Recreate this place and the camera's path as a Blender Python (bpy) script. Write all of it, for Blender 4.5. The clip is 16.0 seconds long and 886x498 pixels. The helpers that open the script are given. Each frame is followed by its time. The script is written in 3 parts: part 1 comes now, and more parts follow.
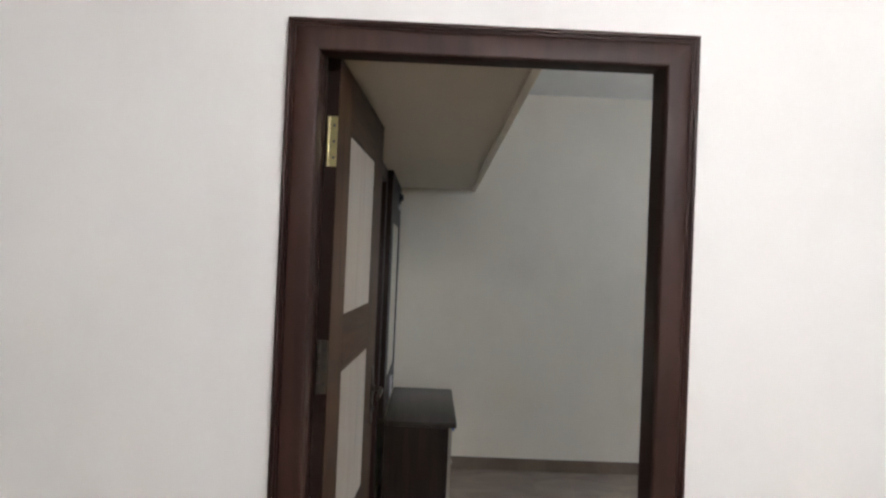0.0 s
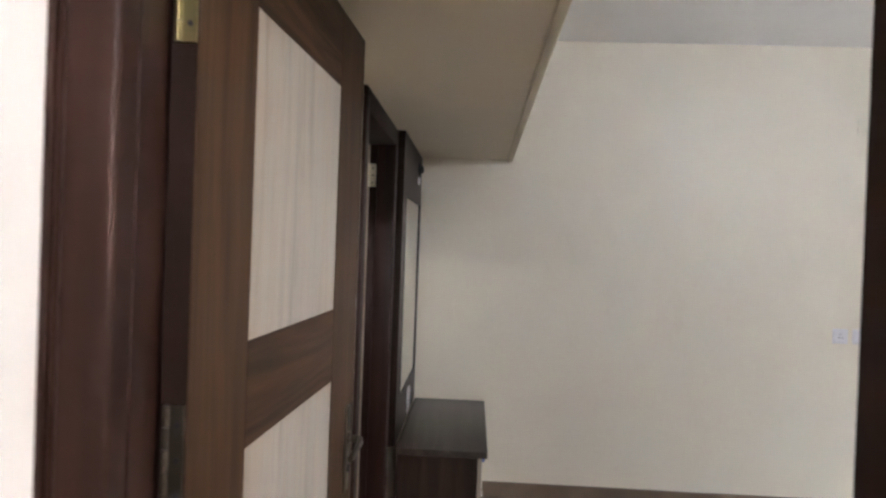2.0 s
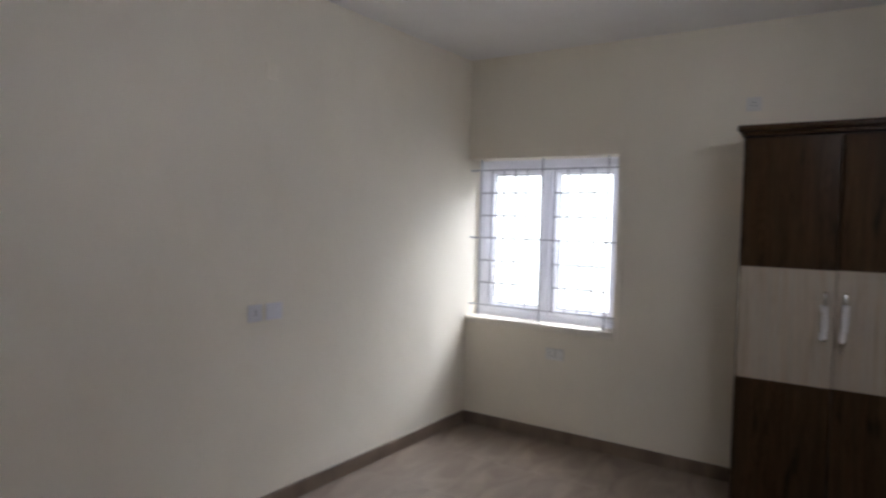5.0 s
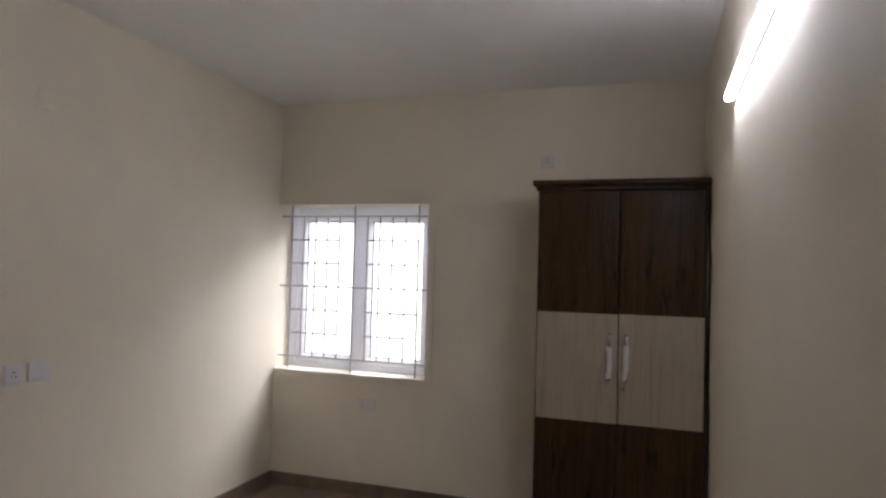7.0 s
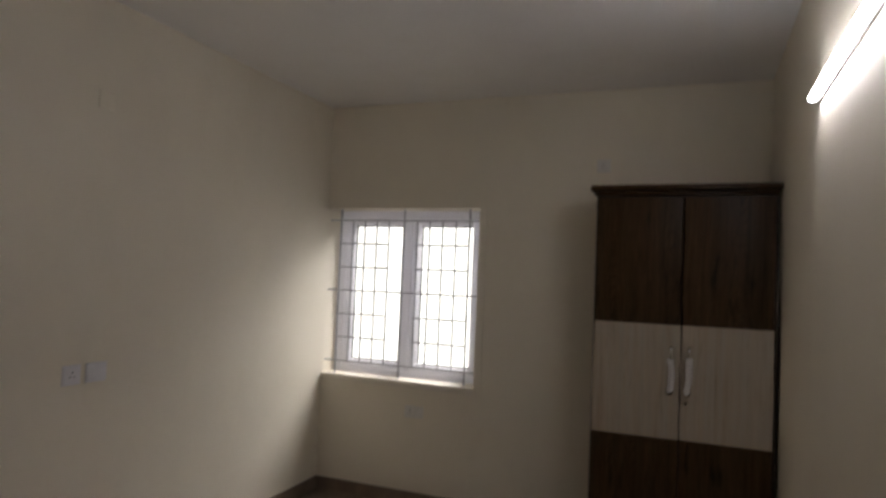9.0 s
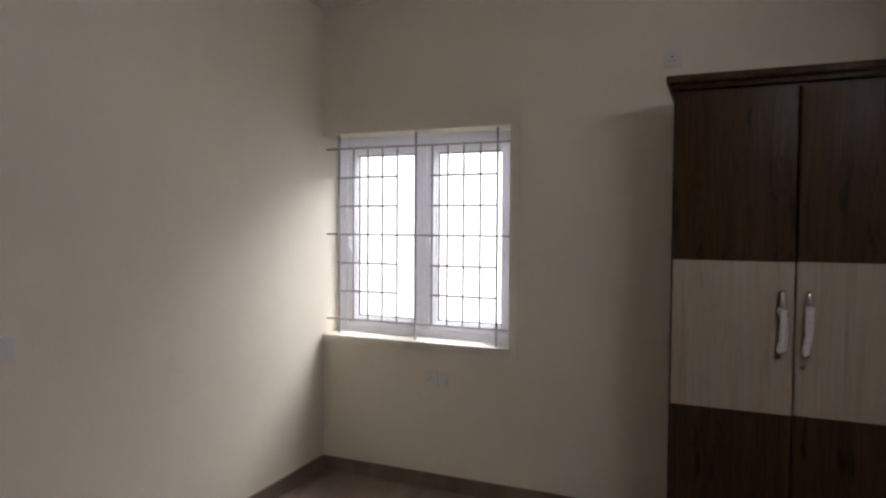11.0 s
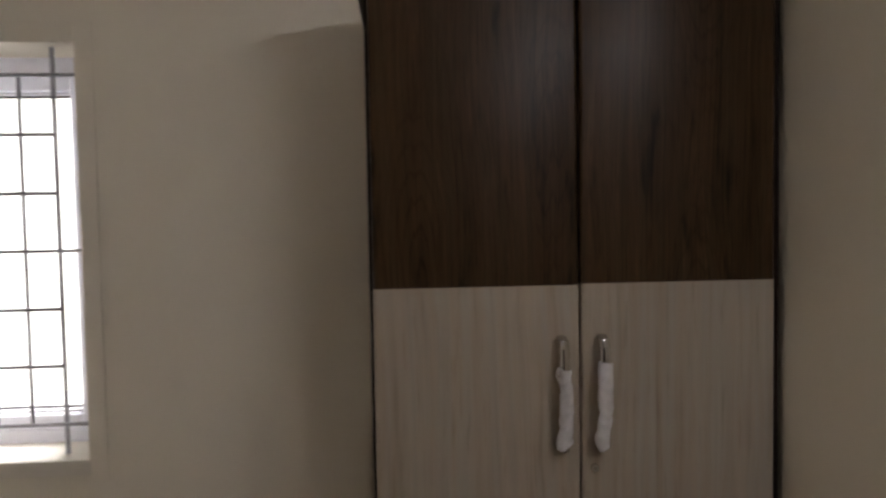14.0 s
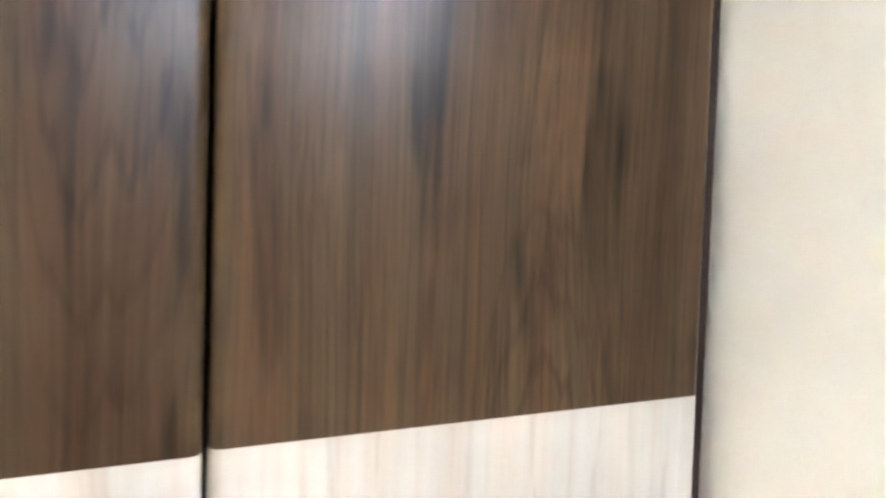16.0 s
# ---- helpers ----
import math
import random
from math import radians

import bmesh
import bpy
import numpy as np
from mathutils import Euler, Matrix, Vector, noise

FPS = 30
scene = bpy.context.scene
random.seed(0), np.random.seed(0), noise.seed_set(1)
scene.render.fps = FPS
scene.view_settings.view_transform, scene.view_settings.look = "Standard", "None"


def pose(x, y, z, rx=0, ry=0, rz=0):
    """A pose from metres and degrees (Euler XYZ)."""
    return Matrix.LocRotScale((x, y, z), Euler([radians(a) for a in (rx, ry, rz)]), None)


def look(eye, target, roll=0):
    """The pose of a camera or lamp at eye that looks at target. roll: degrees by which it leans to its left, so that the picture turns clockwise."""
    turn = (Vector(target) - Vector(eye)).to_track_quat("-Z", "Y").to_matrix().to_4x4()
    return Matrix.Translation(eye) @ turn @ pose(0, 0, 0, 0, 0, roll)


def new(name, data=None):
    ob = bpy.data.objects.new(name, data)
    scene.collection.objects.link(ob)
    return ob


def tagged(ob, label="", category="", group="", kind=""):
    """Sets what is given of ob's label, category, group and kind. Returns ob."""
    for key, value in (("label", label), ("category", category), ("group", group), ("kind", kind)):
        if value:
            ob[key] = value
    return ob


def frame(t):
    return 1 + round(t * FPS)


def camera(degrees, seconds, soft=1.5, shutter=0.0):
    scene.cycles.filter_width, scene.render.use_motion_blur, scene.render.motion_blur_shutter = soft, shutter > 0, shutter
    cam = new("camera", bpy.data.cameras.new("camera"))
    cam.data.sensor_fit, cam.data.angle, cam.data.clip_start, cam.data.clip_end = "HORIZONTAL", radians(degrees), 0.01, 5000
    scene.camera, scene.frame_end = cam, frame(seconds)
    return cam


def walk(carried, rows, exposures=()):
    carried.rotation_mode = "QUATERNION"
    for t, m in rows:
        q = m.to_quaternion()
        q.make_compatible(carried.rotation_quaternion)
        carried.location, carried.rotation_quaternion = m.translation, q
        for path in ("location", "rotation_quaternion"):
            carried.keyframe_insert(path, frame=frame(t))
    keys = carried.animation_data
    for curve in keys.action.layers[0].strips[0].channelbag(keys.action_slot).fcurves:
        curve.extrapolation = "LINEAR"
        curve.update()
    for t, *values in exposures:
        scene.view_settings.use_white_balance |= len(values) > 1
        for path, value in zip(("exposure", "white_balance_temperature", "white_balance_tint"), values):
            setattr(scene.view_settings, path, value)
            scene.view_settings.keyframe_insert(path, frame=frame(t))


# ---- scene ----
cam = camera(69.0, 16.0, soft=2.5, shutter=0.4)
PATH = [
    (0, (0.294, -1.768, 1.571), (0.328, 0.231, 1.598), 2.4),
    (0.5, (0.318, -1.645, 1.561), (0.298, 0.355, 1.557), 1.1),
    (1, (0.381, -1.389, 1.57), (0.249, 0.607, 1.588), 1.1),
    (1.5, (0.416, -1.181, 1.562), (0.246, 0.812, 1.539), 1.0),
    (2, (0.382, -0.931, 1.559), (0.288, 1.067, 1.541), 2.1),
    (2.5, (0.352, -0.665, 1.558), (0.376, 1.334, 1.502), 1.8),
    (3, (0.383, -0.409, 1.534), (0.516, 1.586, 1.482), 1.9),
    (3.5, (0.429, -0.178, 1.534), (0.812, 1.784, 1.459), 2.0),
    (4, (0.413, 0.058, 1.53), (1.335, 1.832, 1.48), 1.9),
    (4.5, (0.417, 0.348, 1.59), (1.825, 1.768, 1.526), 2.0),
    (5, (0.394, 0.41, 1.595), (2.051, 1.526, 1.504), 1.4),
    (5.2, (0.443, 0.407, 1.571), (2.174, 1.405, 1.474), 1.7),
    (7.3, (0.489, 0.368, 1.597), (2.393, 0.973, 1.698), 1.4),
    (7.5, (0.495, 0.361, 1.625), (2.398, 0.961, 1.764), 1.2),
    (8, (0.473, 0.4, 1.629), (2.367, 0.986, 1.89), 1.4),
    (8.5, (0.47, 0.445, 1.616), (2.356, 1.056, 1.884), 2.7),
    (9, (0.528, 0.492, 1.591), (2.385, 1.229, 1.677), 2.4),
    (9.2, (0.589, 0.512, 1.579), (2.431, 1.292, 1.59), 1.7),
    (11.5, (1.576, 0.925, 1.518), (3.420, 1.695, 1.434), 0.1),
    (12, (1.816, 0.979, 1.534), (3.714, 1.608, 1.479), 0.6),
    (12.5, (2.031, 1.045, 1.525), (4.008, 1.331, 1.434), 1.4),
    (13, (2.239, 1.078, 1.529), (4.237, 1.052, 1.445), -0.7),
    (13.5, (2.472, 1.047, 1.495), (4.468, 0.989, 1.392), 0.0),
    (14, (2.754, 0.943, 1.528), (4.748, 0.824, 1.446), -1.0),
    (14.5, (3.009, 0.879, 1.525), (4.983, 0.562, 1.468), 0.8),
    (15, (3.268, 0.827, 1.545), (5.180, 0.243, 1.503), -0.1),
    (15.5, (3.583, 0.703, 1.539), (5.422, -0.083, 1.568), 0.9),
    (16, (3.684, 0.609, 1.541), (5.489, -0.248, 1.472), 1.8),
]
EXPOSURES = [
    (0, 1.31, 6150, 10), (0.5, 1.09, 6200, 10), (1.0, 1.33, 6300, 12), (1.5, 1.74, 6350, 12), (2.0, 1.96, 6450, 14), (2.5, 2.46, 6400, 13), (3.0, 2.52, 6300, 13), (3.5, 2.36, 6300, 15),
    (4.0, 1.50, 6350, 16), (4.5, 0.78, 6450, 17), (5.0, 0.62, 6500, 18), (7.5, 0.46, 7250, 20), (8.0, 0.06, 7400, 20), (9.0, -0.04, 7600, 19), (11.5, 0.34, 7050, 20), (12.0, -0.16, 7050, 20),
    (12.5, -0.18, 7100, 22), (13.0, -0.10, 7250, 22), (13.5, 0.24, 7350, 22), (14.0, 0.66, 7400, 20), (14.5, 1.80, 7000, 17), (15.0, 2.80, 6400, 15), (15.5, 3.47, 6150, 14), (16.0, 4.05, 5950, 11),
]
walk(cam, [(t, look(eye, target, roll)) for t, eye, target, roll in PATH], EXPOSURES)

# ---- world and lamps ----
world = bpy.data.worlds.new("world")
scene.world = world
world.use_nodes = True
wn = world.node_tree.nodes
sky = wn.new("ShaderNodeTexSky")
sky.sky_type, sky.sun_disc = "NISHITA", False
sky.sun_elevation, sky.sun_rotation = radians(48), radians(250)
wn["Background"].inputs["Strength"].default_value = 0.12
world.node_tree.links.new(sky.outputs[0], wn["Background"].inputs["Color"])

sun = new("sun", bpy.data.lights.new("sun", "SUN"))
sun.data.energy, sun.data.angle, sun.data.color = 1.0, radians(10), (1.0, 0.95, 0.88)
sun.matrix_world = look((-6, -3, 9), (0, 0, 0))

WINDOW_W, TUBE_EMIT, HALL_EMIT, SKY_GLOW = 840.0, 50.0, 168.0, 1.08

day = new("window_daylight", bpy.data.lights.new("window_daylight", "AREA"))
day.data.shape, day.data.size, day.data.size_y = "RECTANGLE", 4.2, 3.4
day.data.energy, day.data.color = WINDOW_W, (0.81, 0.91, 1.0)
day.matrix_world = look((6.95, 1.05, 4.25), (4.75, 2.5, 1.2))



# ---- materials ----
def nodes_of(name):
    m = bpy.data.materials.new(name)
    m.use_nodes = True
    t = m.node_tree
    return m, t.nodes, t.links, t.nodes["Principled BSDF"]


def noise_node(n, l, coord, scale, detail, rough=0.55):
    mp = n.new("ShaderNodeMapping")
    mp.inputs["Scale"].default_value = scale
    l.new(coord, mp.inputs["Vector"])
    tx = n.new("ShaderNodeTexNoise")
    tx.inputs["Scale"].default_value = 1.0
    tx.inputs["Detail"].default_value = detail
    tx.inputs["Roughness"].default_value = rough
    l.new(mp.outputs[0], tx.inputs["Vector"])
    return tx


def ramp_node(n, l, fac, stops):
    r = n.new("ShaderNodeValToRGB")
    while len(r.color_ramp.elements) < len(stops):
        r.color_ramp.elements.new(0.5)
    for e, (pos, col) in zip(r.color_ramp.elements, stops):
        e.position, e.color = pos, (*col, 1)
    l.new(fac, r.inputs["Fac"])
    return r


def bump_node(n, l, height, bsdf, strength, distance):
    b = n.new("ShaderNodeBump")
    b.inputs["Strength"].default_value, b.inputs["Distance"].default_value = strength, distance
    l.new(height, b.inputs["Height"])
    l.new(b.outputs[0], bsdf.inputs["Normal"])
    return b


def mix_node(n, l, mode, fac, a, b):
    x = n.new("ShaderNodeMix")
    x.data_type, x.blend_type = "RGBA", mode
    for sock, v in ((x.inputs[0], fac), (x.inputs[6], a), (x.inputs[7], b)):
        if isinstance(v, (int, float, tuple)):
            sock.default_value = v
        else:
            l.new(v, sock)
    return x.outputs[2]


def paint(name, colour, rough=0.55, stain=0.06, grain=0.25):
    """Roller-painted plaster: broad faint unevenness, fine stipple."""
    m, n, l, p = nodes_of(name)
    co = n.new("ShaderNodeTexCoord").outputs["Object"]
    broad = noise_node(n, l, co, (0.9, 0.9, 0.9), 4)
    dark = tuple(c * (1 - stain) for c in colour)
    lite = tuple(min(1, c * (1 + stain * 0.5)) for c in colour)
    base = ramp_node(n, l, broad.outputs["Fac"], [(0.3, dark), (0.7, lite)])
    patch = noise_node(n, l, co, (5, 5, 2.2), 5, 0.65)
    smudge = ramp_node(n, l, patch.outputs["Fac"], [(0.30, (0.93, 0.92, 0.90)), (0.48, (1, 1, 1))])
    col = mix_node(n, l, "MULTIPLY", 0.32, base.outputs["Color"], smudge.outputs["Color"])
    l.new(col, p.inputs["Base Color"])
    fine = noise_node(n, l, co, (170, 170, 170), 2)
    bump_node(n, l, fine.outputs["Fac"], p, grain, 0.0012)
    p.inputs["Roughness"].default_value = rough
    return m


def wood(name, stops, rough, streak=0.55, coat=0.0, axis=2, spread=9.0, coarse=2.2, relief=0.08, ring=9.0, bandy=0.05, shine=0.5, stripe=0.0, hues=None, fleck=0.0, fine=1.0, heart=0.0):
    """Straight-grained laminate with cathedral figures; the grain runs along the given axis."""
    m, n, l, p = nodes_of(name)
    tc = n.new("ShaderNodeTexCoord").outputs["Object"]
    info = n.new("ShaderNodeObjectInfo")
    shift = n.new("ShaderNodeVectorMath")
    shift.operation = "MULTIPLY_ADD"
    l.new(info.outputs["Random"], shift.inputs[0])
    shift.inputs[1].default_value = (7.3, 5.1, 3.7)
    l.new(tc, shift.inputs[2])
    co = shift.outputs[0]

    def along(a, b):
        s = [a, a, a]
        s[axis] = b
        return tuple(s)
    warp = noise_node(n, l, co, along(coarse, 0.55), 3)
    bent = n.new("ShaderNodeVectorMath")
    bent.operation = "MULTIPLY_ADD"
    l.new(warp.outputs["Color"], bent.inputs[0])
    bent.inputs[1].default_value = (0.16, 0.16, 0.16)
    l.new(co, bent.inputs[2])
    field = noise_node(n, l, bent.outputs[0], along(spread * 0.55, 0.42), 2, 0.45)
    rings = n.new("ShaderNodeMath")
    rings.operation = "MULTIPLY"
    l.new(field.outputs["Fac"], rings.inputs[0])
    rings.inputs[1].default_value = ring * 6.2832
    wave = n.new("ShaderNodeMath")
    wave.operation = "SINE"
    l.new(rings.outputs[0], wave.inputs[0])
    soft = noise_node(n, l, bent.outputs[0], along(spread * 2.2, 0.9), 5, 0.6)
    fig = n.new("ShaderNodeMath")
    fig.operation = "MULTIPLY_ADD"
    l.new(wave.outputs[0], fig.inputs[0])
    fig.inputs[1].default_value = bandy
    l.new(soft.outputs["Fac"], fig.inputs[2])
    fibre = noise_node(n, l, co, along(150 * fine, 3.0), 4, 0.7)
    tone = noise_node(n, l, co, along(3.2, 0.5), 2)
    add = n.new("ShaderNodeMath")
    add.operation = "MULTIPLY_ADD"
    l.new(fibre.outputs["Fac"], add.inputs[0])
    add.inputs[1].default_value = streak * 0.45
    l.new(fig.outputs[0], add.inputs[2])
    add2 = n.new("ShaderNodeMath")
    add2.operation = "MULTIPLY_ADD"
    l.new(tone.outputs["Fac"], add2.inputs[0])
    add2.inputs[1].default_value = 0.35
    l.new(add.outputs[0], add2.inputs[2])
    norm = n.new("ShaderNodeMapRange")
    norm.inputs["From Min"].default_value = 0.55 + streak * 0.06
    norm.inputs["From Max"].default_value = 0.93 + streak * 0.24
    l.new(add2.outputs[0], norm.inputs["Value"])
    col = ramp_node(n, l, norm.outputs[0], stops)
    colour = col.outputs["Color"]
    if stripe:
        # narrow veneer stripes, drifting in hue, with sparse darker flecks
        vein = noise_node(n, l, bent.outputs[0], along(105 * fine, 1.3), 4, 0.65)
        tint = ramp_node(n, l, vein.outputs["Fac"], [(0.34, tuple(1 - stripe * c for c in (0.85, 0.9, 1.0))), (0.5, (1, 1, 1)), (0.66, tuple(1 + stripe * c for c in (0.75, 0.55, 0.35)))])
        colour = mix_node(n, l, "MULTIPLY", 1.0, colour, tint.outputs["Color"])
        hue = noise_node(n, l, bent.outputs[0], along(38, 0.5), 2, 0.5)
        cast = ramp_node(n, l, hue.outputs["Fac"], [(0.38, hues[0]), (0.62, hues[1])])
        colour = mix_node(n, l, "MULTIPLY", 1.0, colour, cast.outputs["Color"])
        spots = noise_node(n, l, bent.outputs[0], along(17, 3.4), 3, 0.55)
        dark = ramp_node(n, l, spots.outputs["Fac"], [(0.28, tuple(1 - 1.9 * stripe for _ in range(3))), (0.40, (1, 1, 1))])
        colour = mix_node(n, l, "MULTIPLY", 1.0, colour, dark.outputs["Color"])
    if heart:
        # nested long ovals round scattered heartwood eyes
        mp = n.new("ShaderNodeMapping")
        mp.inputs["Scale"].default_value = along(5.2, 1.15)
        l.new(bent.outputs[0], mp.inputs["Vector"])
        cell = n.new("ShaderNodeTexVoronoi")
        cell.inputs["Scale"].default_value = 1.0
        l.new(mp.outputs[0], cell.inputs["Vector"])
        wobble = n.new("ShaderNodeMath")
        wobble.operation = "MULTIPLY_ADD"
        l.new(soft.outputs["Fac"], wobble.inputs[0])
        wobble.inputs[1].default_value = 0.16
        l.new(cell.outputs["Distance"], wobble.inputs[2])
        turns = n.new("ShaderNodeMath")
        turns.operation = "MULTIPLY"
        l.new(wobble.outputs[0], turns.inputs[0])
        turns.inputs[1].default_value = 95.0
        oval = n.new("ShaderNodeMath")
        oval.operation = "SINE"
        l.new(turns.outputs[0], oval.inputs[0])
        line = ramp_node(n, l, oval.outputs[0], [(0.0, (1, 1, 1)), (0.55, (1, 1, 1)), (1.0, tuple(1 - heart * c for c in (0.8, 0.9, 1.0)))])
        near = ramp_node(n, l, cell.outputs["Distance"], [(0.10, (1, 1, 1)), (0.50, (0.15, 0.15, 0.15))])
        colour = mix_node(n, l, "MULTIPLY", near.outputs["Color"], colour, line.outputs["Color"])
        eye = ramp_node(n, l, cell.outputs["Distance"], [(0.02, tuple(1 - 1.1 * heart for _ in range(3))), (0.16, (1, 1, 1))])
        colour = mix_node(n, l, "MULTIPLY", 1.0, colour, eye.outputs["Color"])
    if fleck:
        # short dark pores scattered along the grain
        pore = noise_node(n, l, co, along(75, 7.0), 3, 0.6)
        patch = noise_node(n, l, co, along(9, 2.0), 2)
        both = n.new("ShaderNodeMath")
        both.operation = "MULTIPLY_ADD"
        l.new(patch.outputs["Fac"], both.inputs[0])
        both.inputs[1].default_value = 0.35
        l.new(pore.outputs["Fac"], both.inputs[2])
        spot = ramp_node(n, l, both.outputs[0], [(0.48, tuple(1 - fleck * c for c in (0.9, 1.0, 1.1))), (0.60, (1, 1, 1))])
        colour = mix_node(n, l, "MULTIPLY", 1.0, colour, spot.outputs["Color"])
    l.new(colour, p.inputs["Base Color"])
    p.inputs["Roughness"].default_value = rough
    p.inputs["Coat Weight"].default_value = coat
    p.inputs["Specular IOR Level"].default_value = shine
    p.inputs["Coat Roughness"].default_value = 0.3
    bump_node(n, l, fibre.outputs["Fac"], p, relief, 0.0006)
    return m


def plain(name, colour, rough=0.4, metal=0.0, uneven=0.05, scale=30, grain=0.05):
    m, n, l, p = nodes_of(name)
    co = n.new("ShaderNodeTexCoord").outputs["Object"]
    tx = noise_node(n, l, co, (scale, scale, scale), 4)
    r = ramp_node(n, l, tx.outputs["Fac"], [(0.3, tuple(c * (1 - uneven) for c in colour)), (0.7, tuple(min(1, c * (1 + uneven)) for c in colour))])
    l.new(r.outputs["Color"], p.inputs["Base Color"])
    p.inputs["Roughness"].default_value, p.inputs["Metallic"].default_value = rough, metal
    bump_node(n, l, tx.outputs["Fac"], p, grain, 0.001)
    return m


def stone_tile(name, c0, c1, c2, rough):
    """Polished beige tile with soft drifting veins; every tile is cut from another part of the pattern."""
    m, n, l, p = nodes_of(name)
    tc = n.new("ShaderNodeTexCoord").outputs["Object"]
    info = n.new("ShaderNodeObjectInfo")
    sh = n.new("ShaderNodeVectorMath")
    sh.operation = "MULTIPLY_ADD"
    l.new(info.outputs["Random"], sh.inputs[0])
    sh.inputs[1].default_value = (0.6, 0.4, 0.0)
    l.new(tc, sh.inputs[2])
    mp = n.new("ShaderNodeMapping")
    mp.inputs["Rotation"].default_value = (0, 0, 0.7)
    mp.inputs["Scale"].default_value = (1.3, 3.4, 1)
    l.new(sh.outputs[0], mp.inputs["Vector"])
    tx = n.new("ShaderNodeTexNoise")
    tx.inputs["Scale"].default_value, tx.inputs["Detail"].default_value, tx.inputs["Distortion"].default_value = 1.6, 6, 1.1
    l.new(mp.outputs[0], tx.inputs["Vector"])
    r = ramp_node(n, l, tx.outputs["Fac"], [(0.32, c0), (0.52, c1), (0.72, c2)])
    speck = noise_node(n, l, tc, (220, 220, 220), 2)
    sp = ramp_node(n, l, speck.outputs["Fac"], [(0.35, (0.9, 0.9, 0.9)), (0.6, (1, 1, 1))])
    l.new(mix_node(n, l, "MULTIPLY", 0.5, r.outputs["Color"], sp.outputs["Color"]), p.inputs["Base Color"])
    p.inputs["Roughness"].default_value = rough
    return m


def emitter(name, colour, strength):
    m, n, l, p = nodes_of(name)
    p.inputs["Base Color"].default_value = (0.9, 0.9, 0.9, 1)
    p.inputs["Emission Color"].default_value = (*colour, 1)
    p.inputs["Emission Strength"].default_value = strength
    return m


def glass_pane():
    m, n, l, p = nodes_of("window_glass")
    fr = n.new("ShaderNodeFresnel")
    fr.inputs["IOR"].default_value = 1.45
    tr, gl, mx = n.new("ShaderNodeBsdfTransparent"), n.new("ShaderNodeBsdfGlossy"), n.new("ShaderNodeMixShader")
    tr.inputs["Color"].default_value = (0.93, 0.96, 0.95, 1)
    gl.inputs["Roughness"].default_value = 0.02
    l.new(fr.outputs[0], mx.inputs[0])
    l.new(tr.outputs[0], mx.inputs[1])
    l.new(gl.outputs[0], mx.inputs[2])
    l.new(mx.outputs[0], n["Material Output"].inputs["Surface"])
    return m


def white_plastic():
    """Hollow white window profile; translucence added so it glows like daylight bloom."""
    m = plain("white_window_plastic", (0.82, 0.82, 0.84), 0.35, uneven=0.02)
    n, l = m.node_tree.nodes, m.node_tree.links
    tl, mx = n.new("ShaderNodeBsdfTranslucent"), n.new("ShaderNodeMixShader")
    tl.inputs["Color"].default_value = (0.90, 0.90, 0.94, 1)
    mx.inputs[0].default_value = 0.30
    l.new(n["Principled BSDF"].outputs[0], mx.inputs[1])
    l.new(tl.outputs[0], mx.inputs[2])
    l.new(mx.outputs[0], n["Material Output"].inputs["Surface"])
    return m


def chrome_like(name, colour, rough):
    m, n, l, p = nodes_of(name)
    p.inputs["Base Color"].default_value = (*colour, 1)
    p.inputs["Metallic"].default_value = 1.0
    co = n.new("ShaderNodeTexCoord").outputs["Object"]
    tx = noise_node(n, l, co, (60, 60, 60), 3)
    rr = n.new("ShaderNodeMapRange")
    rr.inputs["To Min"].default_value, rr.inputs["To Max"].default_value = rough * 0.6, rough * 1.5
    l.new(tx.outputs["Fac"], rr.inputs["Value"])
    l.new(rr.outputs[0], p.inputs["Roughness"])
    return m


WALL = paint("cream_wall_paint", (0.810, 0.742, 0.618))
# loft: darker and yellower cream than the walls
LOFTPAINT = paint("tan_loft_paint", (0.70, 0.615, 0.48))
HALLPAINT = paint("hall_wall_paint", (0.765, 0.745, 0.72))
CEIL = paint("ceiling_paint", (0.86, 0.838, 0.815), stain=0.04)
WALNUT = wood("walnut_laminate", [(0.0, (0.0240, 0.0125, 0.0055)), (0.25, (0.0365, 0.0200, 0.0093)), (0.5, (0.0450, 0.0251, 0.0120)), (1.0, (0.0600, 0.0345, 0.0170))], 0.35, streak=1.0, spread=14.0, ring=9.0, bandy=0.05, shine=0.13, stripe=0.38, fleck=0.30, fine=1.7, heart=0.50, hues=((1.06, 0.98, 0.93), (0.97, 1.02, 1.0)))
LEAFWOOD = wood("brown_door_laminate", [(0.0, (0.031, 0.0155, 0.0076)), (0.45, (0.052, 0.0272, 0.0137)), (1.0, (0.084, 0.0465, 0.0245))], 0.48, streak=0.6, shine=0.11, stripe=0.16, hues=((1.06, 0.98, 0.95), (0.97, 1.0, 1.0)))
RAILWOOD = wood("brown_rail_laminate", [(0.0, (0.024, 0.0113, 0.0057)), (0.45, (0.048, 0.0246, 0.0124)), (1.0, (0.085, 0.0465, 0.0245))], 0.48, streak=0.8, shine=0.11, axis=1, spread=16.0, ring=12.0, bandy=0.09, stripe=0.16, hues=((1.06, 0.98, 0.95), (0.97, 1.0, 1.0)))
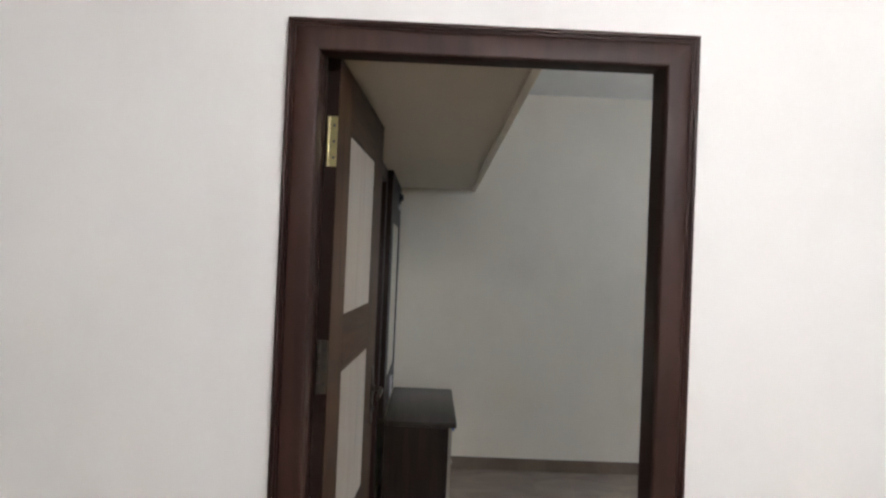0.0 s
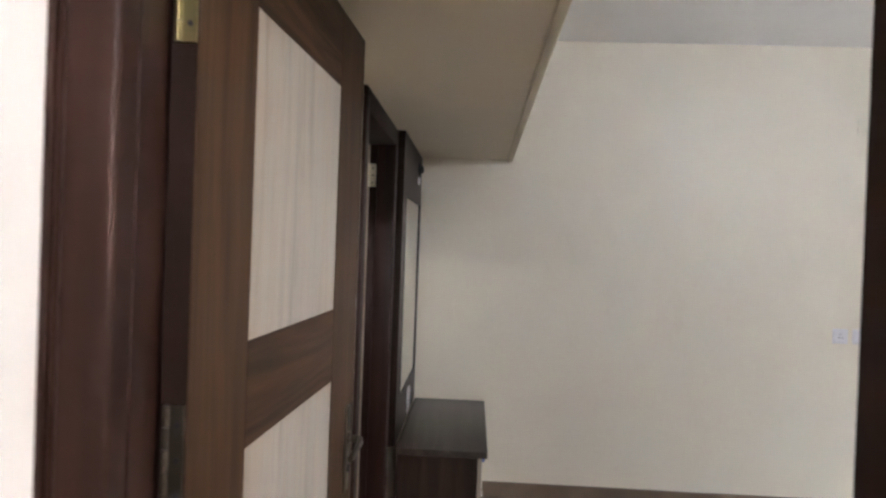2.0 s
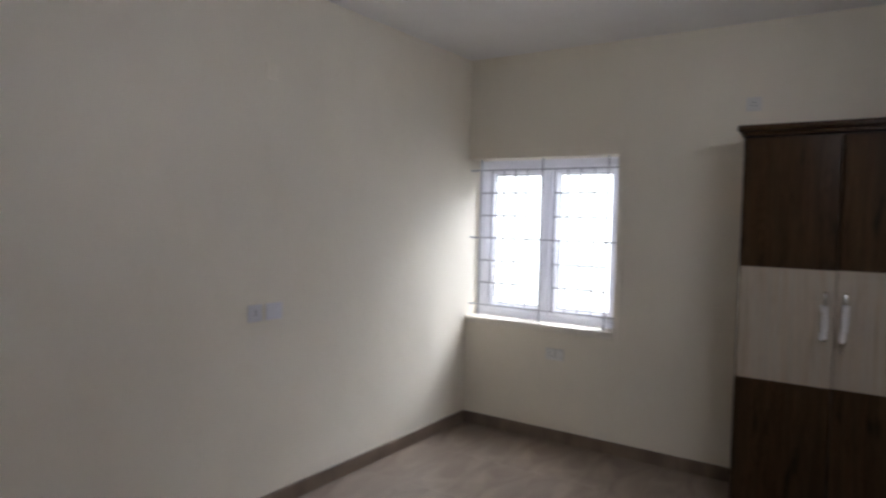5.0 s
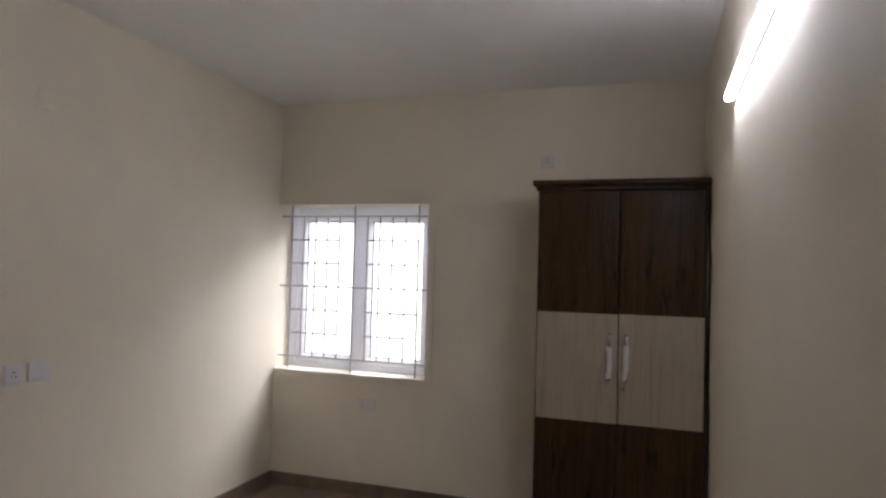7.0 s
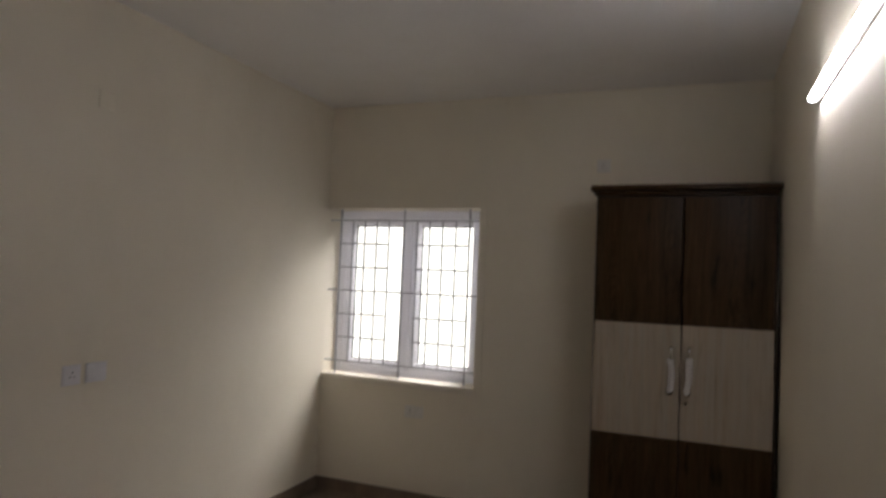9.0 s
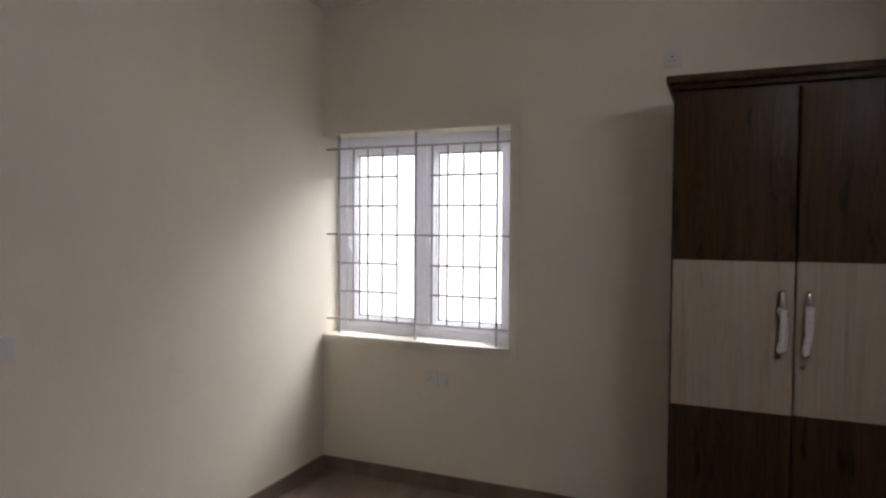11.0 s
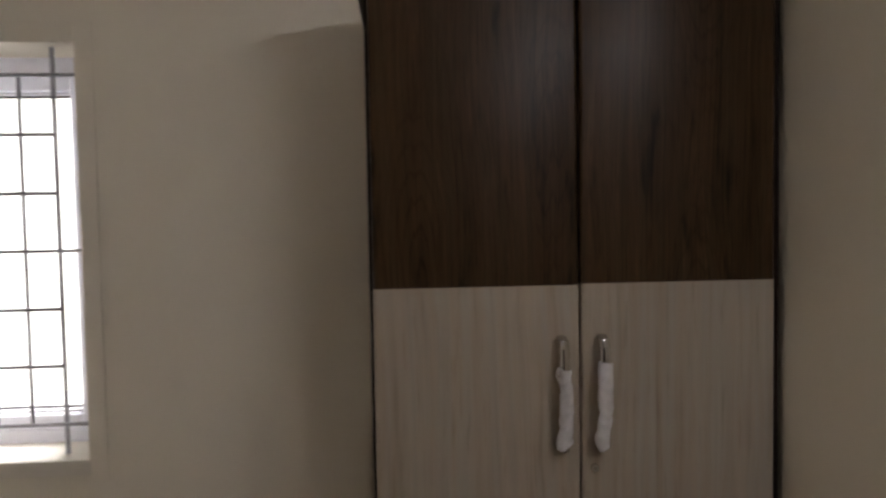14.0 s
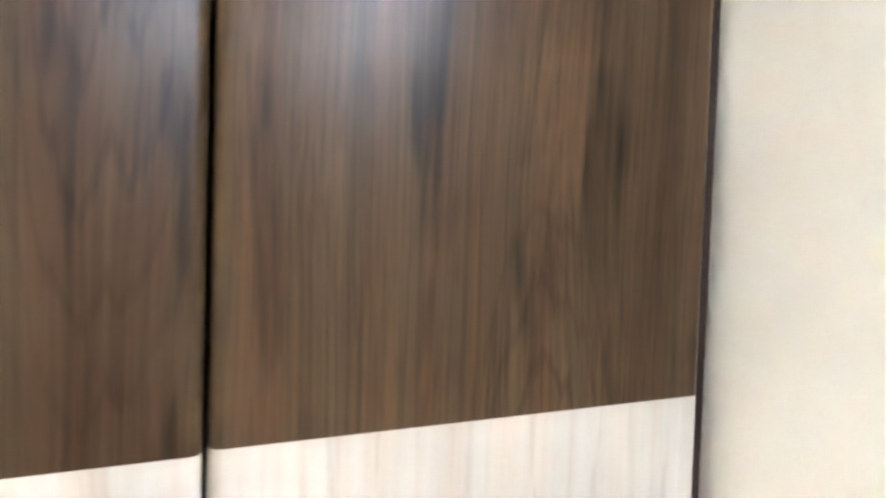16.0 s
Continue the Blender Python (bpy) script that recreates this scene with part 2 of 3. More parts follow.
PALE = wood("pale_ash_laminate", [(0.0, (0.278, 0.227, 0.172)), (0.25, (0.330, 0.275, 0.213)), (0.5, (0.354, 0.298, 0.233)), (1.0, (0.378, 0.322, 0.256))], 0.45, streak=0.5, spread=17.0, bandy=0.05, ring=11.0, stripe=0.04, fleck=0.14, shine=0.35, hues=((1.03, 0.99, 0.97), (0.98, 1.0, 1.02)))
MAHOGANY = wood("polished_mahogany_frame", [(0.0, (0.0165, 0.0060, 0.0040)), (0.5, (0.0245, 0.0094, 0.0063)), (1.0, (0.034, 0.0140, 0.0096))], 0.5, streak=0.3, shine=0.2)
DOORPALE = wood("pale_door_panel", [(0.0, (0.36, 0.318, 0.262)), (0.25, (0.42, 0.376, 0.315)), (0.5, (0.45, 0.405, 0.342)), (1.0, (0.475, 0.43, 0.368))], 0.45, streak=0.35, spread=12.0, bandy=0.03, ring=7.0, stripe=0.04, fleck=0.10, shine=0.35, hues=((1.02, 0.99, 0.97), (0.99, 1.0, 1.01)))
# near-black with little sheen: shade beside the door frame, put into the colour
EDGESHADE = plain("hinge_shade_colour", (0.011, 0.0052, 0.0036), 0.7)
EDGESHADE.node_tree.nodes["Principled BSDF"].inputs["Specular IOR Level"].default_value = 0.1
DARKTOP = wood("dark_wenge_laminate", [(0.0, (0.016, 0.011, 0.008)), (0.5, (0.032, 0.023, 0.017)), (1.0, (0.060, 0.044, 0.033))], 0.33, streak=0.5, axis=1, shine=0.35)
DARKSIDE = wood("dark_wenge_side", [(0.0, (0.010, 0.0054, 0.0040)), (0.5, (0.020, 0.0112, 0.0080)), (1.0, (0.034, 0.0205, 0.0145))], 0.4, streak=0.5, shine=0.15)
TILE = stone_tile("beige_floor_tile", (0.215, 0.165, 0.13), (0.255, 0.20, 0.158), (0.30, 0.24, 0.19), 0.25)
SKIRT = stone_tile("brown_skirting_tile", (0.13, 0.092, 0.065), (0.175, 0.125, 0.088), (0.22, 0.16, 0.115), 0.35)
GROUT = plain("grout", (0.24, 0.19, 0.15), 0.9)
UPVC = white_plastic()
SILL = plain("cream_sill_paint", (0.76, 0.70, 0.60), 0.5, uneven=0.05, scale=8)
BARS = plain("grey_painted_grille", (0.36, 0.36, 0.38), 0.5, uneven=0.2)
CHROME = chrome_like("chrome", (0.58, 0.57, 0.56), 0.12)
BRASS = chrome_like("brass_hinge", (0.18, 0.155, 0.078), 0.36)
PALEBRASS = chrome_like("pale_brass", (0.66, 0.62, 0.48), 0.3)
STEEL = chrome_like("dull_bronzed_steel", (0.085, 0.074, 0.06), 0.36)
SWITCH = plain("white_switch_plastic", (0.76, 0.74, 0.755), 0.3, uneven=0.02)
AGED = plain("off_white_switch_plastic", (0.73, 0.705, 0.655), 0.35, uneven=0.03)
HOLE = plain("dark_recess", (0.02, 0.02, 0.022), 0.6)
WRAP = plain("white_wrapping_film", (0.58, 0.56, 0.55), 0.38, uneven=0.12, scale=60, grain=0.8)
BLUE = plain("blue_film", (0.03, 0.10, 0.42), 0.4)
BATTEN = plain("white_batten", (0.75, 0.76, 0.78), 0.4, uneven=0.03)
GREYCAP = plain("grey_end_cap", (0.80, 0.80, 0.82), 0.45)
GASKET = plain("dark_rubber_gasket", (0.05, 0.05, 0.055), 0.7)
GLASS = glass_pane()
MIRROR = chrome_like("mirror_glass", (0.76, 0.80, 0.77), 0.015)
TUBE = emitter("lit_tube", (0.74, 0.84, 1.0), TUBE_EMIT)
HALLTUBE = emitter("lit_hall_tube", (1.0, 0.975, 0.96), HALL_EMIT)
BACK = emitter("bright_haze", (0.985, 0.985, 1.0), SKY_GLOW)
GROUND = plain("pale_concrete_ground", (0.45, 0.43, 0.40), 0.9, scale=3)

# ---- building helpers ----
BASE = {}


def box(bm, a, b, bevel=0.0, seg=1):
    """An upright box from corner a to corner b added to bm."""
    lo = [min(p, q) for p, q in zip(a, b)]
    hi = [max(p, q) for p, q in zip(a, b)]
    v = [bm.verts.new((x, y, z)) for x in (lo[0], hi[0]) for y in (lo[1], hi[1]) for z in (lo[2], hi[2])]
    f = [bm.faces.new([v[i] for i in q]) for q in ((0, 1, 3, 2), (4, 6, 7, 5), (0, 4, 5, 1), (2, 3, 7, 6), (0, 2, 6, 4), (1, 5, 7, 3))]
    if bevel:
        es = list({e for q in f for e in q.edges})
        bmesh.ops.bevel(bm, geom=es, offset=bevel, segments=seg, affect="EDGES", profile=0.5)
    return bm


def boxes(*pairs, bevel=0.0, seg=1):
    bm = bmesh.new()
    for a, b in pairs:
        box(bm, a, b, bevel, seg)
    return bm


def rod(bm, a, b, r, n=12, r2=None):
    """A cylinder or cone from a to b."""
    a, b = Vector(a), Vector(b)
    m = Matrix.Translation((a + b) / 2) @ (b - a).to_track_quat("Z", "Y").to_matrix().to_4x4()
    bmesh.ops.create_cone(bm, cap_ends=True, segments=n, radius1=r, radius2=r if r2 is None else r2, depth=(b - a).length, matrix=m)
    return bm


def sweep(bm, path, wide, deep, side, n=10):
    """A bar of oval section along a path; side is the direction of its width."""
    path = [Vector(p) for p in path]
    side = Vector(side).normalized()
    rings = []
    for i, p in enumerate(path):
        d = (path[min(i + 1, len(path) - 1)] - path[max(i - 1, 0)]).normalized()
        up = d.cross(side).normalized()
        rings.append([bm.verts.new(p + side * (wide * math.cos(2 * math.pi * k / n)) + up * (deep * math.sin(2 * math.pi * k / n))) for k in range(n)])
    for r, s in zip(rings, rings[1:]):
        for k in range(n):
            bm.faces.new((r[k], r[(k + 1) % n], s[(k + 1) % n], s[k]))
    bm.faces.new(rings[0][::-1])
    bm.faces.new(rings[-1])
    return bm


def finish(name, bm, material, smooth=False):
    bmesh.ops.recalc_face_normals(bm, faces=bm.faces)
    me = bpy.data.meshes.new(name)
    bm.to_mesh(me)
    bm.free()
    me.materials.append(material)
    if smooth:
        for q in me.polygons:
            q.use_smooth = True
        me.set_sharp_from_angle(angle=radians(35))
    return me


def thing(name, at, label="", category="", group="", kind="", turn=0.0):
    """An empty at the thing's base; its parts are given in place around that base."""
    ob = new(name)
    ob.matrix_world = pose(*at, 0, 0, turn)
    ob.empty_display_size = 0.1
    BASE[ob.name] = Vector(at) if not turn else Vector((0, 0, 0))
    return tagged(ob, label, category, group, kind)


def part(name, bm, material, parent, label="", smooth=False):
    """One mesh under a thing or a part."""
    bmesh.ops.translate(bm, verts=bm.verts, vec=-BASE[parent.name])
    ob = new(name, finish(name, bm, material, smooth))
    ob.parent = parent
    BASE[ob.name] = BASE[parent.name]
    return tagged(ob, label)


def solid(name, bm, material, label="", category="", kind="structure", smooth=False):
    return tagged(new(name, finish(name, bm, material, smooth)), label, category, kind=kind)


# ---- plan ----
FAR, NEAR, WEST, EAST, TOP = 3.08, 0.104, 0.0, 4.70, 2.83
HALL, HBACK, HWEST, HEAST = -0.28, -2.75, -1.75, 2.75
LOFT = 2.088

# ---- structure ----
solid("wall_far", boxes(((-0.12, FAR, 0), (EAST + 0.27, FAR + 0.15, TOP))), WALL, "cream painted plaster wall with a soft sheen", "wall")
WY0, WZ0, WZ1 = 1.885, 0.842, 2.067
solid("wall_window", boxes(((EAST, NEAR - 0.36, 0), (EAST + 0.27, WY0, TOP)), ((EAST, WY0, 0), (EAST + 0.27, FAR, WZ0)), ((EAST, WY0, WZ1), (EAST + 0.27, FAR, TOP))), WALL, "cream plaster wall around the window opening", "wall")
DX0, DX1, DZ = -0.03, 0.868, 2.085
ALC, ALX = -0.14, 1.06
solid("wall_entrance", boxes(((HWEST, HALL + 0.05, 0), (DX0, ALC, TOP)), ((DX1, HALL + 0.05, 0), (EAST, ALC, TOP)), ((DX0, HALL + 0.05, DZ), (DX1, ALC, TOP))), WALL, "cream plaster wall with the entrance doorway", "wall")
solid("wall_tube", boxes(((ALX, ALC, 0), (EAST, NEAR, TOP))), WALL, "cream plaster wall carrying the tube light", "wall")
solid("wall_hall_front", boxes(((HWEST, HALL, 0), (DX0, HALL + 0.05, TOP)), ((DX1, HALL, 0), (HEAST, HALL + 0.05, TOP)), ((DX0, HALL, DZ), (DX1, HALL + 0.05, TOP))), HALLPAINT, "white painted hall wall around the doorway", "wall")
BY0, BY1, BZ = 1.205, 2.05, 2.05
solid("wall_left", boxes(((-0.12, ALC, 0), (WEST, BY0, TOP)), ((-0.12, BY1, 0), (WEST, FAR, TOP)), ((-0.12, BY0, BZ), (WEST, BY1, TOP))), WALL, "cream plaster wall with the bathroom doorway", "wall")
solid("ceiling", boxes(((-0.12, HALL + 0.05, TOP), (EAST + 0.27, FAR + 0.15, TOP + 0.12))), CEIL, "white painted flat ceiling", "ceiling")
solid("ceiling_hall", boxes(((HWEST - 0.1, HBACK - 0.1, TOP), (HEAST + 0.1, HALL + 0.05, TOP + 0.12))), CEIL, "white painted hall ceiling", "ceiling")
solid("wall_hall_back", boxes(((HWEST - 0.1, HBACK - 0.1, 0), (HEAST + 0.1, HBACK, TOP))), HALLPAINT, "white painted hall wall", "wall")
solid("wall_hall_left", boxes(((HWEST - 0.1, HBACK, 0), (HWEST, HALL + 0.05, TOP))), HALLPAINT, "white painted hall side wall", "wall")
solid("wall_hall_right", boxes(((HEAST, HBACK, 0), (HEAST + 0.1, HALL + 0.05, TOP))), HALLPAINT, "white painted hall side wall", "wall")
# dark skirting colour on these walls stands in for the unlit bathroom
solid("wall_bathroom", boxes(((-1.7, 0.5, 0), (-1.6, 2.6, TOP)), ((-1.6, 0.5, 0), (-0.12, 0.6, TOP)), ((-1.6, 2.5, 0), (-0.12, 2.6, TOP))), SKIRT, "bathroom walls coloured dark brown to look unlit", "wall")
solid("ceiling_bathroom", boxes(((-1.7, 0.5, TOP), (-0.12, 2.6, TOP + 0.1))), CEIL, "plain bathroom ceiling", "ceiling")

# loft slab over the left side, with a narrow drip lip along its open edge
loft = thing("loft", (0.3, 1.6, LOFT), "painted concrete storage loft under the ceiling", "loft", kind="structure")
slab, lip = boxes(((WEST, ALC, LOFT), (0.572, FAR, LOFT + 0.09))), boxes(((0.572, ALC, LOFT - 0.012), (0.602, FAR, LOFT + 0.102)), bevel=0.003)
for v in list(slab.verts) + list(lip.verts):
    # the open edge runs slightly out of square with the room
    if v.co.x > 0.5:
        v.co.x -= 0.0119 * (FAR - v.co.y)
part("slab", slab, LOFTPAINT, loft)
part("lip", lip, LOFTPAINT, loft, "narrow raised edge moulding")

# plaster band round the window opening
band = boxes(((EAST - 0.006, 1.832, 0.78), (EAST, WY0, 2.125)), ((EAST - 0.006, WY0, 2.067), (EAST, FAR, 2.125)), ((EAST - 0.006, WY0, 0.78), (EAST, FAR, 0.798)), bevel=0.0015)
solid("trim_window_band", band, WALL, "raised plaster band around the window", "trim")

# ---- entrance door frame: jambs with a stepped casing on the hall side ----
frame_1 = thing("door_frame_1", (0.42, -0.2, 0), "polished dark mahogany door frame with stepped moulding", "door frame", kind="structure")
OX0, OX1, OZ = -0.055, 0.893, 2.107


def mitred(bm, side, o0, o1, depth, back, bevel, seg):
    """One strip of the casing, o0 to o1 in from its outer edge; side is "left", "right" or "head"."""
    xa, xb, za, zb = (OX0 + o0, OX0 + o1, OZ - o0, OZ - o1) if side == "left" else (OX1 - o0, OX1 - o1, OZ - o0, OZ - o1)
    if side == "head":
        outline = [(OX0 + o0, OZ - o0), (OX1 - o0, OZ - o0), (OX1 - o1, OZ - o1), (OX0 + o1, OZ - o1)]
    else:
        outline = [(xa, 0), (xa, za), (xb, zb), (xb, 0)]
    front = [bm.verts.new((x, HALL - depth, z)) for x, z in outline]
    rear = [bm.verts.new((x, HALL + back, z)) for x, z in outline]
    faces = [bm.faces.new(front), bm.faces.new(rear[::-1])]
    faces += [bm.faces.new((front[k], rear[k], rear[(k + 1) % 4], front[(k + 1) % 4])) for k in range(4)]
    long = [faces[0].edges[0], faces[0].edges[2]]
    bmesh.ops.bevel(bm, geom=long, offset=bevel, segments=seg, affect="EDGES", profile=0.5)


for side, name in (("left", "jamb"), ("right", "jamb"), ("head", "head")):
    cas = bmesh.new()
    mitred(cas, side, 0.0, 0.010, 0.022, 0.0, 0.003, 2)
    mitred(cas, side, 0.010, 0.016, 0.015, 0.0, 0.001, 1)
    mitred(cas, side, 0.016, 0.074, 0.018, 0.02, 0.007, 3)
    part(name, cas, MAHOGANY, frame_1, smooth=True)
# deep rebated lining behind the casing
part("lining", boxes(((DX0 + 0.002, HALL + 0.021, 0), (0.020, -0.195, 2.045)), ((DX0 + 0.002, -0.195, 0), (-0.002, -0.14, 2.045)), bevel=0.002), MAHOGANY, frame_1)
part("lining", boxes(((DX1 - 0.002, HALL + 0.021, 0), (0.820, -0.195, 2.045)), ((DX1 - 0.002, -0.195, 0), (0.845, -0.14, 2.045)), bevel=0.002), MAHOGANY, frame_1)
part("lining", boxes(((DX0 + 0.002, HALL + 0.021, 2.046), (DX1 - 0.002, -0.195, DZ - 0.002)), ((DX0 + 0.002, -0.195, 2.06), (DX1 - 0.002, -0.14, DZ - 0.002)), bevel=0.002), MAHOGANY, frame_1)

# ---- entrance door, standing open into the room ----
door_1 = thing("door_1", (0.053, -0.19, 0), "open brown laminate door with three pale wood panels", "door", kind="structure", turn=-2.83)
LW, LT = 0.856, 0.034
PY0, PY1 = 0.178, 0.644
ROWS = ((0.165, 0.63), (0.785, 1.25), (1.407, 1.89))
part("stile", boxes(((-LT, 0, 0.012), (0, PY0, 2.055)), bevel=0.0015), LEAFWOOD, door_1)
part("stile", boxes(((-LT, PY1, 0.012), (0, LW, 2.055)), bevel=0.0015), LEAFWOOD, door_1)
edges = [0.012] + [z for r in ROWS for z in r] + [2.055]
for z0, z1 in zip(edges[0::2], edges[1::2]):
    part("rail", boxes(((-LT, PY0, z0), (0, PY1, z1)), bevel=0.0006), RAILWOOD, door_1)
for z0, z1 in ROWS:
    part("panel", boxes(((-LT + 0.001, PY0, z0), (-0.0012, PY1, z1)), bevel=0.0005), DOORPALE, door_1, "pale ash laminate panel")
# thin dark sheet stands in for shade on the leaf's hinge side
part("hinge_edge_shade", boxes(((-LT + 0.001, -0.0012, 0.012), (-0.0005, 0.0, 2.055))), EDGESHADE, door_1, "dark sheet for the shade on the hinge edge")
part("edge_band", boxes(((-LT + 0.002, LW, 0.012), (-0.001, LW + 0.002, 2.055))), PALE, door_1, "pale edge banding")


def butt_hinge(parent, z0, z1, metal):
    h = part("hinge", boxes(((-0.020, -0.004, z0), (-0.001, -0.0015, z1)), bevel=0.0008), metal, parent, "metal butt hinge plate")
    k = bmesh.new()
    for i in range(5):
        a, b = z0 + (z1 - z0) * i / 5 + 0.0006, z0 + (z1 - z0) * (i + 1) / 5 - 0.0006
        rod(k, (-0.023, -0.005, a), (-0.023, -0.005, b), 0.0045, 10)
    part("knuckle", k, metal, h, smooth=True)
    s = bmesh.new()
    for i in range(3):
        z = z0 + (z1 - z0) * (0.18 + 0.32 * i)
        rod(s, (-0.009, -0.0042, z), (-0.009, -0.0050, z), 0.0036, 10)
    part("screw", s, HOLE, h)


for z0, z1, metal in ((1.782, 1.905, BRASS), (1.228, 1.358, STEEL), (0.30, 0.428, STEEL)):
    butt_hinge(door_1, z0, z1, metal)
lock = bmesh.new()
box(lock, (0, LW - 0.082, 0.955), (0.006, LW - 0.040, 1.162), 0.003, 2)
plate = part("handle_plate", lock, STEEL, door_1, "long brushed steel lock plate", smooth=True)
lever = bmesh.new()
rod(lever, (0.006, LW - 0.061, 1.082), (0.012, LW - 0.061, 1.082), 0.015, 16)
sweep(lever, [(0.006, LW - 0.061, 1.082), (0.026, LW - 0.061, 1.082), (0.036, LW - 0.066, 1.082), (0.041, LW - 0.082, 1.081), (0.042, LW - 0.12, 1.079), (0.041, LW - 0.158, 1.074), (0.039, LW - 0.172, 1.070)], 0.009, 0.007, (0, 0, 1))
part("lever", lever, STEEL, plate, smooth=True)
key = bmesh.new()
rod(key, (0.005, LW - 0.061, 1.010), (0.012, LW - 0.061, 1.010), 0.009, 14)
part("keyhole", key, HOLE, plate, smooth=True)
part("latch_plate", boxes(((-LT + 0.008, LW + 0.0021, 1.0), (-0.008, LW + 0.0035, 1.20)), bevel=0.0005), STEEL, door_1, "steel latch plate on the door edge")

# ---- bathroom doorway ----
frame_2 = thing("door_frame_2", (0.0, 1.58, 0), "dark mahogany bathroom door frame", "door frame", kind="structure")
part("jamb", boxes(((-0.122, BY0 - 0.010, 0), (0.014, BY0 + 0.050, 2.052)), bevel=0.004, seg=2), MAHOGANY, frame_2, smooth=True)
part("jamb", boxes(((-0.070, 1.998, 0), (0.014, BY1 + 0.022, 2.052)), ((-0.122, 2.018, 0), (-0.070, BY1 + 0.022, 2.052)), bevel=0.004, seg=2), MAHOGANY, frame_2, smooth=True)
part("head", boxes(((-0.122, BY0 - 0.010, 2.0), (0.014, BY1 + 0.022, 2.076)), bevel=0.004, seg=2), MAHOGANY, frame_2, smooth=True)
door_2 = thing("door_2", (-0.095, 2.004, 0), "dark brown bathroom door opened inwards", "door", kind="structure")
part("leaf", boxes(((-0.88, 1.966, 0.01), (-0.108, 2.0, 1.995)), bevel=0.002), DARKSIDE, door_2)
part("edge_band", boxes(((-0.108, 1.968, 0.01), (-0.104, 1.999, 1.995))), PALE, door_2, "pale edge banding")
hb = part("hinge", boxes(((-0.108, 1.9935, 1.805), (-0.074, 1.9965, 1.91)), bevel=0.0008), PALEBRASS, door_2, "pale brass hinge plate")
part("knuckle", rod(bmesh.new(), (-0.103, 1.962, 1.805), (-0.103, 1.962, 1.91), 0.006, 10), PALEBRASS, hb, smooth=True)
sc = bmesh.new()
for z in (1.824, 1.857, 1.890):
    rod(sc, (-0.088, 1.9936, z), (-0.088, 1.9925, z), 0.004, 8)
part("screw", sc, HOLE, hb)

# ---- window ----
window_1 = thing("window_1", (EAST + 0.2, 2.485, WZ0), "white two-sash casement window in bright daylight", "window", kind="structure")
FX0, FX1 = EAST + 0.170, EAST + 0.240
GX1 = EAST + 0.245
fr = boxes(((FX0, 3.014, WZ0), (FX1, FAR, WZ1)), ((FX0, WY0, WZ0), (FX1, 1.936, WZ1)), ((FX0, 1.936, WZ0), (FX1, 3.014, 0.886)), ((FX0, 1.936, 2.012), (FX1, 3.014, WZ1)), ((FX0, 2.462, 0.886), (FX1, 2.500, 2.012)), bevel=0.003, seg=2)
part("window_frame", fr, UPVC, window_1, smooth=True)


def ring(x0, x1, y0, y1, z0, z1, w, bevel=0.0, seg=1):
    """Four bars of width w inside the outline y0..y1, z0..z1."""
    return boxes(((x0, y0, z0), (x1, y0 + w, z1)), ((x0, y1 - w, z0), (x1, y1, z1)), ((x0, y0 + w, z0), (x1, y1 - w, z0 + w)), ((x0, y0 + w, z1 - w), (x1, y1 - w, z1)), bevel=bevel, seg=seg)


def sash(y0, y1, wl, wr, latch):
    """A sash of stiles wl (towards the far wall) and wr, with deep-set glass."""
    z0, z1, w = 0.888, 2.010, 0.043
    x0, x1 = FX0 + 0.008, FX1 - 0.004
    s = part("sash", boxes(((x0, y0, z0), (x1, y0 + wr, z1)), ((x0, y1 - wl, z0), (x1, y1, z1)), ((x0, y0 + wr, z0), (x1, y1 - wl, z0 + w)), ((x0, y0 + wr, z1 - w), (x1, y1 - wl, z1)), bevel=0.004, seg=2), UPVC, window_1, smooth=True)
    a, b, c, d = y0 + wr, y1 - wl, z0 + w, z1 - w
    part("glazing_bead", ring(x0 + 0.030, x1, a, b, c, d, 0.008, 0.002), UPVC, s, "white glazing bead", smooth=True)
    g = part("glass", boxes(((GX1, a - 0.004, c - 0.004), (GX1 + 0.006, b + 0.004, d + 0.004))), GLASS, s, "clear glass pane")
    g.visible_shadow = False
    part("gasket", ring(x1, GX1, a + 0.006, b - 0.006, c + 0.006, d - 0.006, 0.008), GASKET, s, "thin dark glazing gasket")
    h = bmesh.new()
    box(h, (x0 - 0.010, latch - 0.010, 1.37), (x0, latch + 0.010, 1.46), 0.003, 2)
    sweep(h, [(x0 - 0.008, latch, 1.44), (x0 - 0.030, latch, 1.437), (x0 - 0.036, latch - 0.004, 1.42), (x0 - 0.036, latch - 0.020, 1.37), (x0 - 0.034, latch - 0.034, 1.335)], 0.009, 0.006, (0, 1, 0.3))
    part("latch", h, UPVC, s, "white casement latch", smooth=True)


sash(2.502, 3.012, 0.040, 0.046, 2.992)
sash(1.938, 2.460, 0.044, 0.052, 2.434)
part("window_sill", boxes(((EAST - 0.010, WY0, 0.798), (FX0, FAR - 0.002, WZ0 + 0.004)), bevel=0.004, seg=2), SILL, window_1, "cream painted sill board", smooth=True)

